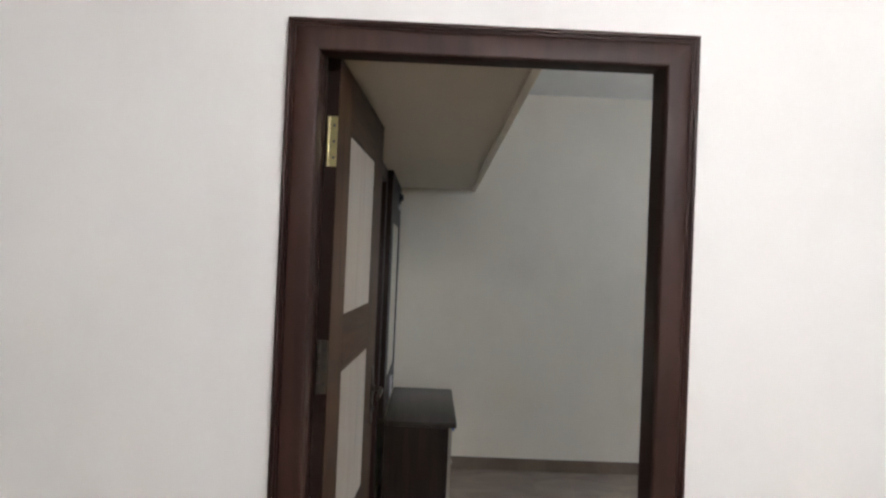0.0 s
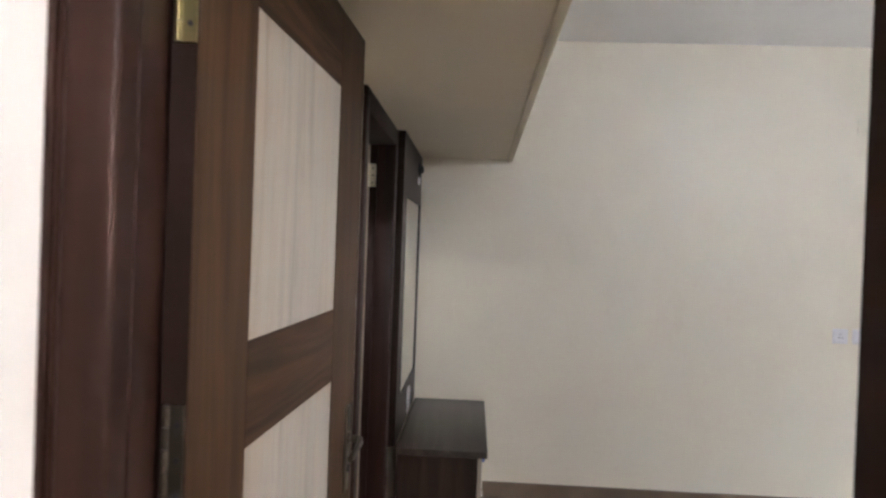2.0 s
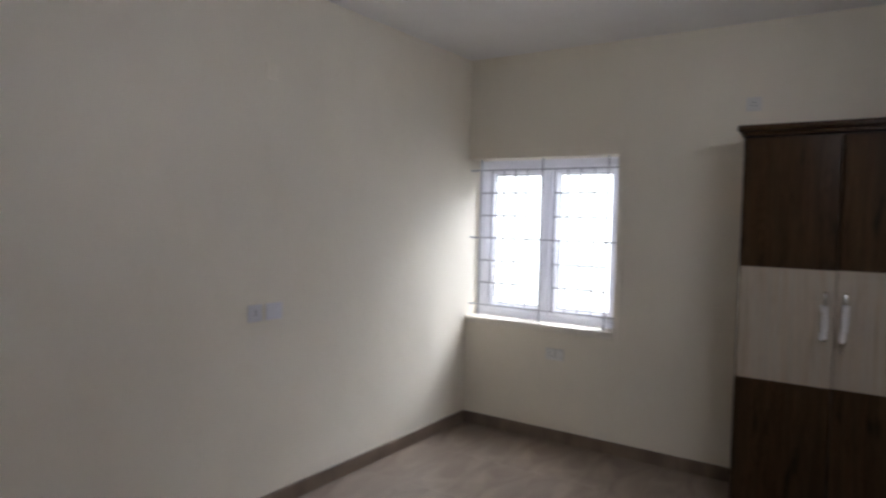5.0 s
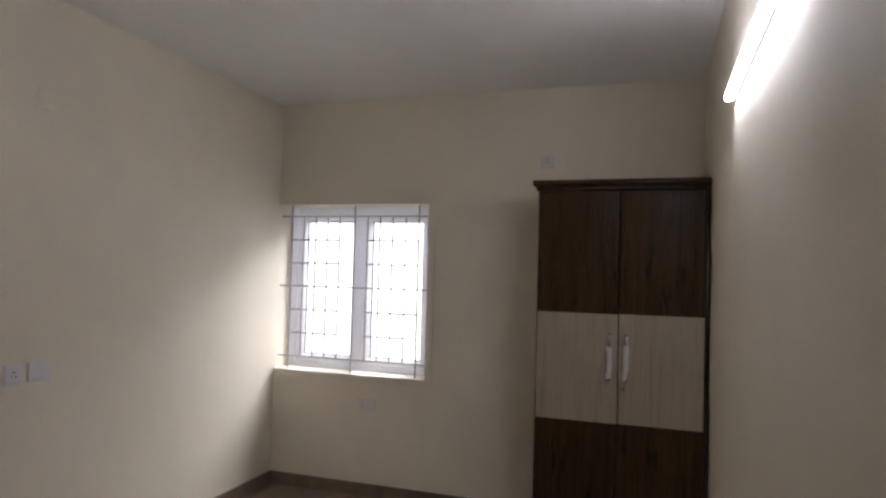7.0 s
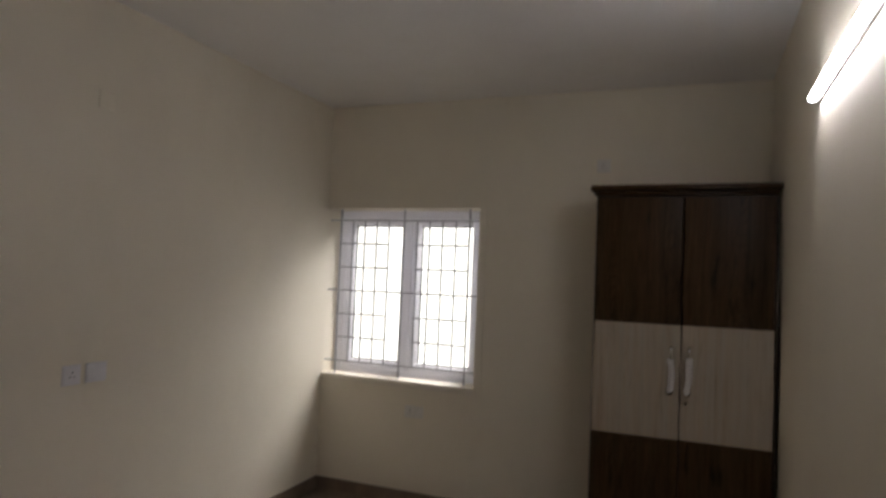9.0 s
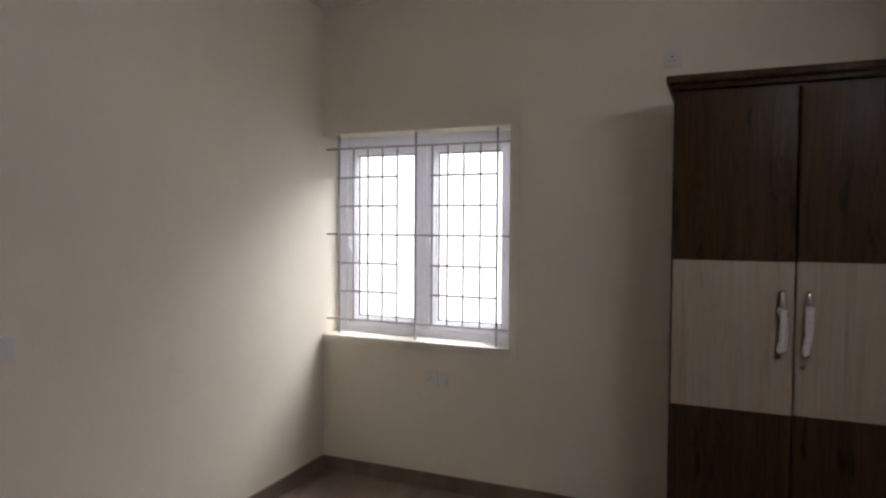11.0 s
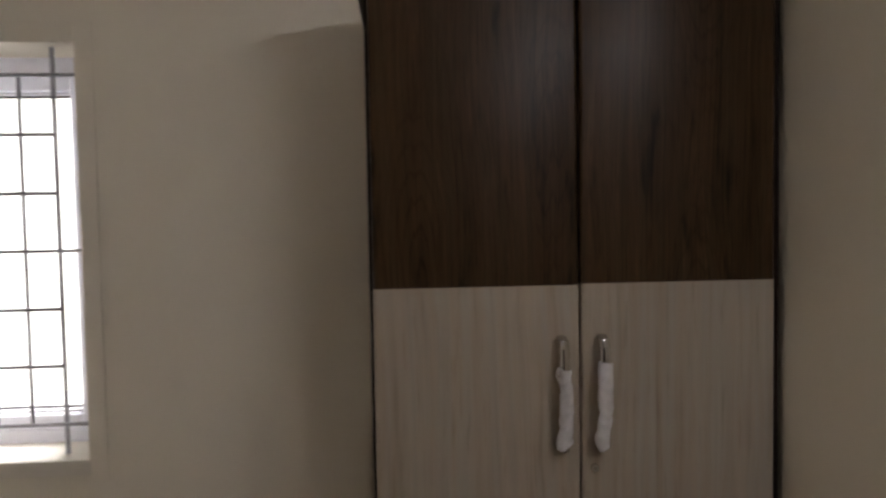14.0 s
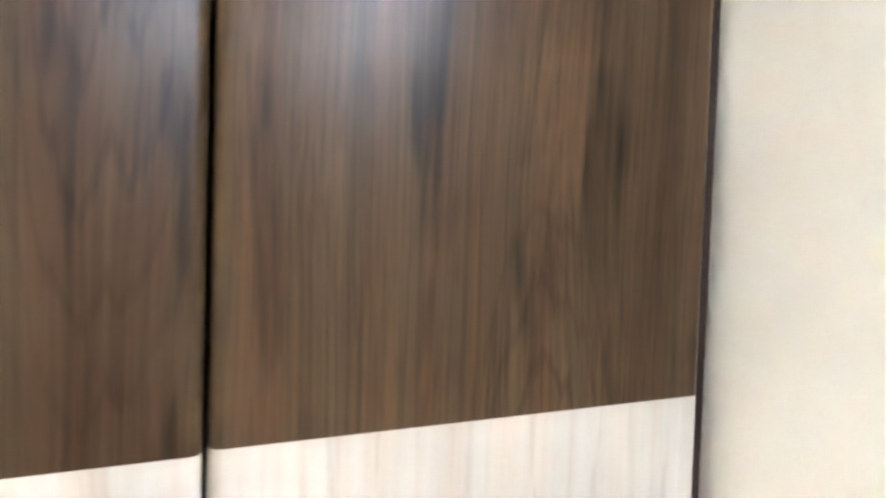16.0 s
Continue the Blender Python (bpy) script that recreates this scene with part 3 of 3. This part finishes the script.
# ---- window grille ----
grille = thing("window_grille", (EAST + 0.046, 2.47, WZ0), "grey painted steel safety grille bars inside the window", "grille")
GX = EAST + 0.047
for z in (0.940, 1.463, 1.984):
    part("crossbar", rod(bmesh.new(), (GX - 0.006, FAR + 0.02, z), (GX - 0.006, WY0 - 0.02, z), 0.0054, 8), BARS, grille, smooth=True)
for y in (2.998, 2.476, 1.975):
    part("upright", rod(bmesh.new(), (GX + 0.006, y, WZ0 - 0.02), (GX + 0.006, y, WZ1 + 0.02), 0.0068, 8), BARS, grille, smooth=True)
for y in (2.896, 2.796, 2.697, 2.598, 2.371, 2.275, 2.176, 2.075):
    part("upright", rod(bmesh.new(), (GX + 0.006, y, 0.938), (GX + 0.006, y, 1.986), 0.0058, 8), BARS, grille, smooth=True)
for z in (1.116, 1.288, 1.635, 1.809):
    for y0, y1 in ((2.594, 3.003), (1.970, 2.376)):
        part("short_bar", rod(bmesh.new(), (GX - 0.004, y0, z), (GX - 0.004, y1, z), 0.0058, 8), BARS, grille, smooth=True)

# ---- wardrobe ----
WF = 4.12
wardrobe = thing("wardrobe", (4.42, 0.57, 0), "tall two-door wardrobe in dark walnut with a pale ash band", "wardrobe")
Y0, Y1 = 0.119, 1.020
for a, b in (((WF + 0.006, Y0, 0), (EAST - 0.004, Y0 + 0.011, 2.072)), ((WF + 0.026, Y1 - 0.018, 0), (EAST - 0.004, Y1, 2.072))):
    part("side_panel", boxes((a, b), bevel=0.001), DARKSIDE, wardrobe)
part("top_panel", boxes(((WF + 0.026, Y0 + 0.011, 2.054), (EAST - 0.004, Y1 - 0.018, 2.072))), DARKSIDE, wardrobe)
part("back_panel", boxes(((EAST - 0.012, Y0 + 0.011, 0.0), (EAST - 0.004, Y1 - 0.018, 2.054))), DARKSIDE, wardrobe)
part("bottom_panel", boxes(((WF + 0.03, Y0 + 0.011, 0.08), (EAST - 0.012, Y1 - 0.018, 0.098))), DARKSIDE, wardrobe)
part("sealant", boxes(((WF + 0.030, Y0 - 0.004, 1.40), (WF + 0.036, Y0 - 0.0015, 1.72)), bevel=0.0005), SWITCH, wardrobe, "thin white sealant line along the wall")
part("plinth", boxes(((WF + 0.05, Y0 + 0.011, 0), (WF + 0.066, Y1 - 0.018, 0.08))), DARKSIDE, wardrobe)
cor = boxes(((WF + 0.002, Y0 - 0.003, 2.074), (EAST - 0.004, Y1 + 0.012, 2.096)), bevel=0.004, seg=2)
box(cor, (WF - 0.022, 0.107, 2.096), (EAST - 0.004, Y1 + 0.030, 2.130), 0.009, 3)
part("cornice", cor, WALNUT, wardrobe, "projecting rounded top cornice", smooth=True)


def wardrobe_door(y0, y1, hy, dx, dz, keyed):
    d = part("door", boxes(((WF + 0.018 + dx, y0 + 0.003, 0.086), (WF + 0.024 + dx, y1 - 0.003, 2.060))), DARKSIDE, wardrobe)
    for z0, z1, m, lab in ((0.086, 0.800, WALNUT, "dark walnut lower facing"), (0.800, 1.391, PALE, "pale ash laminate band"), (1.391, 2.060, WALNUT, "dark walnut upper facing")):
        bm = boxes(((WF + dx, y0, z0 + (dz if z0 > 0.1 else 0)), (WF + 0.018 + dx, y1, z1 + (dz if z1 < 2 else 0))))
        ve = [e for e in bm.edges if abs(e.verts[0].co.z - e.verts[1].co.z) > 0.1 and e.verts[0].co.x < WF + dx + 0.001]
        bmesh.ops.bevel(bm, geom=ve, offset=0.009, segments=4, affect="EDGES", profile=0.5)
        part("facing", bm, m, d, lab, smooth=True)
    h = bmesh.new()
    path = [(WF + dx, hy, 1.276), (WF + dx - 0.016, hy, 1.278), (WF + dx - 0.029, hy, 1.272), (WF + dx - 0.036, hy, 1.252), (WF + dx - 0.036, hy, 1.15), (WF + dx - 0.036, hy, 1.056), (WF + dx - 0.030, hy, 1.040), (WF + dx, hy, 1.034)]
    sweep(h, path, 0.0102, 0.0055, (0, 1, 0), 14)
    part("handle", h, CHROME, d, "chrome bow handle", smooth=True)
    w = bmesh.new()
    rnd = random.Random(int(hy * 1000))
    top, low = (1.226, 1.042) if keyed else (1.213, 1.046)
    # half width and sideways drift of the film down its length, as (share of length, half width, drift)
    cut = ((0, 0.0150, 0.0), (0.10, 0.0155, 0.0), (0.52, 0.0160, 0.0005), (0.58, 0.0125, -0.001), (0.66, 0.0150, 0.001), (0.80, 0.0140, 0.006), (0.92, 0.0165, 0.008), (1, 0.0095, 0.004)) if keyed else ((0, 0.0165, 0.001), (0.08, 0.0120, 0.0), (0.25, 0.0130, -0.003), (0.55, 0.0150, -0.003), (0.80, 0.0140, -0.001), (0.90, 0.0180, 0.003), (0.97, 0.0165, 0.002), (1, 0.0090, 0.0))
    rings, ni, nk = [], 34, 20
    for i in range(ni):
        u = i / (ni - 1)
        half, drift = (float(np.interp(u, [c[0] for c in cut], [c[n] for c in cut])) for n in (1, 2))
        crease = 1 + 0.05 * math.sin(u * 41 + hy * 20) * (0.25 + u)
        loop = []
        for k in range(nk):
            a = 2 * math.pi * k / nk
            r = crease * (1 + 0.06 * math.sin(3 * a + i * 0.8) * (0.3 + u) + rnd.uniform(-0.05, 0.05))
            tilt = 0.006 * math.sin(a) * (1 if u > 0.85 else -0.5 if u < 0.1 else 0.0)
            loop.append(w.verts.new((WF + dx - 0.0355 + 0.0115 * r * math.cos(a), hy + drift + half * r * math.sin(a), top + (low - top) * u - tilt + rnd.uniform(-0.001, 0.001))))
        rings.append(loop)
    for p, q in zip(rings, rings[1:]):
        for k in range(nk):
            w.faces.new((p[k], p[(k + 1) % nk], q[(k + 1) % nk], q[k]))
    w.faces.new(rings[-1])
    w.faces.new(rings[0][::-1])
    if not keyed:
        # torn end of the film curling away
        sweep(w, [(WF + dx - 0.040, hy + 0.006, 1.212), (WF + dx - 0.043, hy + 0.012, 1.219), (WF + dx - 0.044, hy + 0.018, 1.212), (WF + dx - 0.043, hy + 0.019, 1.200), (WF + dx - 0.041, hy + 0.013, 1.190), (WF + dx - 0.040, hy + 0.004, 1.186)], 0.0055, 0.0022, (1, 0.2, 0), 8)
    part("handle_wrapping", w, WRAP, d, "crumpled white protective film", smooth=True)
    if keyed:
        kb = bmesh.new()
        rod(kb, (WF + dx, hy + 0.015, 0.988), (WF + dx - 0.007, hy + 0.015, 0.988), 0.0095, 20, 0.0085)
        lk = part("lock", kb, CHROME, d, "round chrome cabinet lock", smooth=True)
        part("keyhole", boxes(((WF + dx - 0.0076, hy + 0.0142, 0.9835), (WF + dx - 0.0069, hy + 0.0158, 0.9925))), HOLE, lk)


wardrobe_door(0.5688, 1.012, 0.611, -0.002, -0.002, False)
wardrobe_door(0.131, 0.5652, 0.523, 0.0, 0.0, True)

# ---- dressing unit under the mirror ----
dresser = thing("dressing_table", (0.24, 2.58, 0), "low dark wenge dressing table with pale front", "dressing table")
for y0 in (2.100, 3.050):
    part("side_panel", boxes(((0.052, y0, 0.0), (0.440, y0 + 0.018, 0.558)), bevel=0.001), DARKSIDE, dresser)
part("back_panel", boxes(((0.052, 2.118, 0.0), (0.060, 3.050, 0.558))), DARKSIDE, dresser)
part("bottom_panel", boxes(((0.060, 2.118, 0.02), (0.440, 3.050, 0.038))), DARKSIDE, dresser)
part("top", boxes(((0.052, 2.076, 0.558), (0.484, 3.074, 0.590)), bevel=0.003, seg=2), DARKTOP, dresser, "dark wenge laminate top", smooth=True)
for z0, z1 in ((0.03, 0.375), (0.38, 0.553)):
    f = part("drawer_front", boxes(((0.441, 2.103, z0), (0.459, 3.065, z1)), bevel=0.0015), PALE, dresser, "pale laminate drawer front")
    hd = bmesh.new()
    zc = (z0 + z1) / 2
    sweep(hd, [(0.459, 2.53, zc), (0.478, 2.535, zc), (0.482, 2.55, zc), (0.482, 2.62, zc), (0.478, 2.635, zc), (0.459, 2.64, zc)], 0.004, 0.004, (0, 0, 1))
    part("handle", hd, CHROME, f, smooth=True)
part("protective_film", boxes(((0.460, 2.104, 0.535), (0.472, 2.112, 0.556)), bevel=0.002), BLUE, dresser, "scrap of blue protective film")

# ---- mirror panel ----
mp_ = thing("mirror_panel", (0.0, 2.58, 0.592), "dark wenge wall panel with a tall dressing mirror", "mirror")
MY0, MY1, MZ0, MZ1 = 2.262, 2.992, 0.795, 1.782
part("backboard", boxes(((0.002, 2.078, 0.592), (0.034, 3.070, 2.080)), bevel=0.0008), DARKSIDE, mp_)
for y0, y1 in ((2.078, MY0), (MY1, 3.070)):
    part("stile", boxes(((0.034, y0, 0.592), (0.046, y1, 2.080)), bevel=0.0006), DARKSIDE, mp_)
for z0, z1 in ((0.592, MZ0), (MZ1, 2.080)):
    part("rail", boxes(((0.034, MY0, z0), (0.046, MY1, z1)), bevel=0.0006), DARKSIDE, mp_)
part("mirror", boxes(((0.0345, MY0 + 0.002, MZ0 + 0.002), (0.042, MY1 - 0.002, MZ1 - 0.002)), bevel=0.002), MIRROR, mp_, "clear silvered mirror glass")
lh = bmesh.new()
rod(lh, (0.046, 2.835, 1.985), (0.058, 2.835, 1.985), 0.036, 20)
rod(lh, (0.058, 2.835, 1.985), (0.075, 2.835, 1.985), 0.024, 20, 0.020)
part("lamp_holder", lh, HOLE, mp_, "empty black lamp holder", smooth=True)
part("lamp_terminal", boxes(((0.046, 2.80, 1.895), (0.058, 2.83, 1.935)), bevel=0.003, seg=2), SWITCH, mp_, "small white terminal block")


# ---- switch and socket plates ----
def wall_plate(name, at, turn, width, height, modules, label, category, skin=None):
    """A plate whose face looks along -y before the turn; modules are the kinds of its inserts."""
    ob = thing(name, at, label, category, "sockets and switches on the walls", turn=turn if turn else 0.0001)
    part("plate", boxes(((-width / 2, -0.009, -height / 2), (width / 2, 0.0, height / 2)), bevel=0.003, seg=2), skin or SWITCH, ob, smooth=True)
    step = (width - 0.014) / len(modules)
    for i, kind in enumerate(modules):
        x0 = -width / 2 + 0.007 + i * step
        x1, xc = x0 + step - 0.002, x0 + step / 2 - 0.001
        if kind == "socket":
            s = part("socket", boxes(((x0, -0.0115, -height / 2 + 0.012), (x1, -0.009, height / 2 - 0.012)), bevel=0.001), skin or SWITCH, ob)
            hb2 = bmesh.new()
            for dx, dz, r in ((0, 0.012, 0.0042), (-0.010, -0.008, 0.0034), (0.010, -0.008, 0.0034)):
                rod(hb2, (xc + dx, -0.0114, dz), (xc + dx, -0.0122, dz), r, 10)
            part("pin_hole", hb2, HOLE, s)
        elif kind == "switch":
            bm = boxes(((x0, -0.0125, -height / 2 + 0.014), (x1, -0.009, height / 2 - 0.014)), bevel=0.0015)
            for v in bm.verts:
                if v.co.y < -0.0115 and v.co.z > 0:
                    v.co.y += 0.002
            part("rocker", bm, skin or SWITCH, ob)
        else:
            part("blank", boxes(((x0, -0.0105, -height / 2 + 0.012), (x1, -0.009, height / 2 - 0.012)), bevel=0.001), skin or SWITCH, ob)
    return ob


wall_plate("power_socket", (2.617, FAR, 1.084), 0, 0.090, 0.090, ("socket",), "white three-pin socket on the cream wall", "socket")
wall_plate("switch_plate", (2.744, FAR, 1.084), 0, 0.110, 0.090, ("switch", "blank"), "white switch plate beside the socket", "switch")
wall_plate("blank_plate", (2.712, FAR, 2.348), 0, 0.085, 0.085, ("blank",), "cream painted blank cover plate high on the wall", "cover plate", WALL)
wall_plate("power_socket", (EAST, 2.342, 0.640), -90, 0.082, 0.085, ("socket",), "off-white socket below the window", "socket", AGED)
wall_plate("switch_plate", (EAST, 2.271, 0.640), -90, 0.058, 0.085, ("switch",), "narrow off-white switch below the window", "switch", AGED)
wall_plate("power_socket", (EAST, 1.066, 2.338), -90, 0.085, 0.085, ("socket",), "off-white socket above the wardrobe", "socket", AGED)
wall_plate("switch_plate", (WEST, 1.085, 1.385), 90, 0.11, 0.115, ("switch", "switch"), "white switch plate by the bathroom door", "switch")
wall_plate("switch_plate", (0.046, 2.64, 0.685), 90, 0.085, 0.135, ("switch", "socket"), "white switch and socket on the mirror panel", "switch")

# ---- tube light on the entrance wall ----
tube = thing("tube_light", (2.48, NEAR, 2.28), "lit white LED tube on a wall batten", "tube light")
part("batten", boxes(((1.840, NEAR, 2.2615), (3.098, NEAR + 0.011, 2.291)), bevel=0.002, seg=2), BATTEN, tube, smooth=True)
for x0, x1 in ((1.830, 1.848), (3.090, 3.108)):
    cap = boxes(((x0, NEAR, 2.266), (x1, NEAR + 0.040, 2.288)), bevel=0.006, seg=2)
    part("end_cap", cap, GREYCAP, tube, "grey lamp holder", smooth=True)
part("lamp", rod(bmesh.new(), (1.848, NEAR + 0.026, 2.277), (3.090, NEAR + 0.026, 2.277), 0.0140, 16), TUBE, tube, "glowing tube", smooth=True)

# ---- hall tube light behind the walker ----
htube = thing("hall_tube_light", (1.12, HBACK, 2.44), "lit white tube light on the hall wall", "tube light")
part("batten", boxes(((0.50, HBACK, 2.425), (1.74, HBACK + 0.022, 2.455)), bevel=0.003, seg=2), BATTEN, htube, smooth=True)
part("lamp", rod(bmesh.new(), (0.515, HBACK + 0.042, 2.44), (1.725, HBACK + 0.042, 2.44), 0.013, 16), HALLTUBE, htube, "glowing tube", smooth=True)

# ---- ceiling rose ----
rose = thing("ceiling_rose", (2.728, 1.472, TOP), "round white ceiling fan outlet cover", "ceiling rose")
rb = bmesh.new()
turned = [(0.002, 0.005), (0.046, 0.005), (0.053, 0.013), (0.064, 0.014), (0.073, 0.009), (0.075, 0.0)]
hoops = [[rb.verts.new((2.728 + r * math.cos(a * math.pi / 20), 1.472 + r * math.sin(a * math.pi / 20), TOP - d)) for a in range(40)] for r, d in turned]
for p, q in zip(hoops, hoops[1:]):
    for k in range(40):
        rb.faces.new((p[k], p[(k + 1) % 40], q[(k + 1) % 40], q[k]))
rb.faces.new(hoops[0])
rb.faces.new(hoops[-1][::-1])
part("cover", rb, CEIL, rose, "dished round cover with a raised rim", smooth=True)
for dx, dy in ((0.016, 0.006), (-0.014, -0.010)):
    part("terminal", boxes(((2.728 + dx - 0.008, 1.472 + dy - 0.006, TOP - 0.014), (2.728 + dx + 0.008, 1.472 + dy + 0.006, TOP - 0.005)), bevel=0.002), GREYCAP, rose, "small grey wire terminal")

# ---- skirting ----
SH = 0.09


def skirting(a, b, label):
    solid("baseboard", boxes((a, b), bevel=0.0015), SKIRT, label, "skirting")


skirting((0.49, FAR - 0.012, 0), (EAST, FAR, SH), "brown tile skirting along the far wall")
skirting((EAST - 0.012, 1.021, 0), (EAST, FAR - 0.012, SH), "brown tile skirting below the window")
skirting((ALX, NEAR, 0), (4.12, NEAR + 0.012, SH), "brown tile skirting along the entrance wall")
skirting((WEST, ALC, 0), (0.012, BY0 - 0.011, SH), "brown tile skirting beside the bathroom door")
skirting((HWEST, HALL - 0.012, 0), (OX0 - 0.001, HALL, SH), "brown tile skirting in the hall")
skirting((OX1 + 0.001, HALL - 0.012, 0), (HEAST, HALL, SH), "brown tile skirting in the hall")

# ---- outside ----
solid("ground", boxes(((EAST + 0.4, -60, -3.3), (120, 60, -3.2))), GROUND, "pale ground far below the window", "ground")
bd = bmesh.new()
box(bd, (10, -12, -3.2), (10.2, 16, 9))
solid("backdrop", bd, BACK, "plain bright haze outside the window", "backdrop")

# ---- floor ----
floor = solid("floor", boxes(((HWEST - 0.1, HBACK - 0.1, -0.12), (HEAST + 0.1, HALL, -0.004)), ((-1.7, HALL, -0.12), (EAST + 0.27, FAR + 0.15, -0.004))), GROUT, "beige polished vitrified tile floor", "floor")
TS = 0.6
shared = {}


def floor_tiles(x0, x1, y0, y1):
    nx, ny = math.ceil((x1 - x0) / TS), math.ceil((y1 - y0) / TS)
    for i in range(nx):
        for j in range(ny):
            w = min(TS, x1 - x0 - i * TS)
            h = min(TS, y1 - y0 - j * TS)
            if w < 0.01 or h < 0.01:
                continue
            k = (round(w, 3), round(h, 3))
            if k not in shared:
                shared[k] = finish("tile", boxes(((0.0004, 0.0004, -0.0039), (w - 0.0004, h - 0.0004, 0.0)), bevel=0.0003), TILE)
            ob = new("tile", shared[k])
            ob.parent = floor
            ob.location = (x0 + i * TS, y0 + j * TS, 0)


floor_tiles(-0.12, EAST, HALL, FAR)
floor_tiles(HWEST, HEAST, HBACK, HALL)
floor_tiles(-1.6, -0.12, 0.6, 2.5)
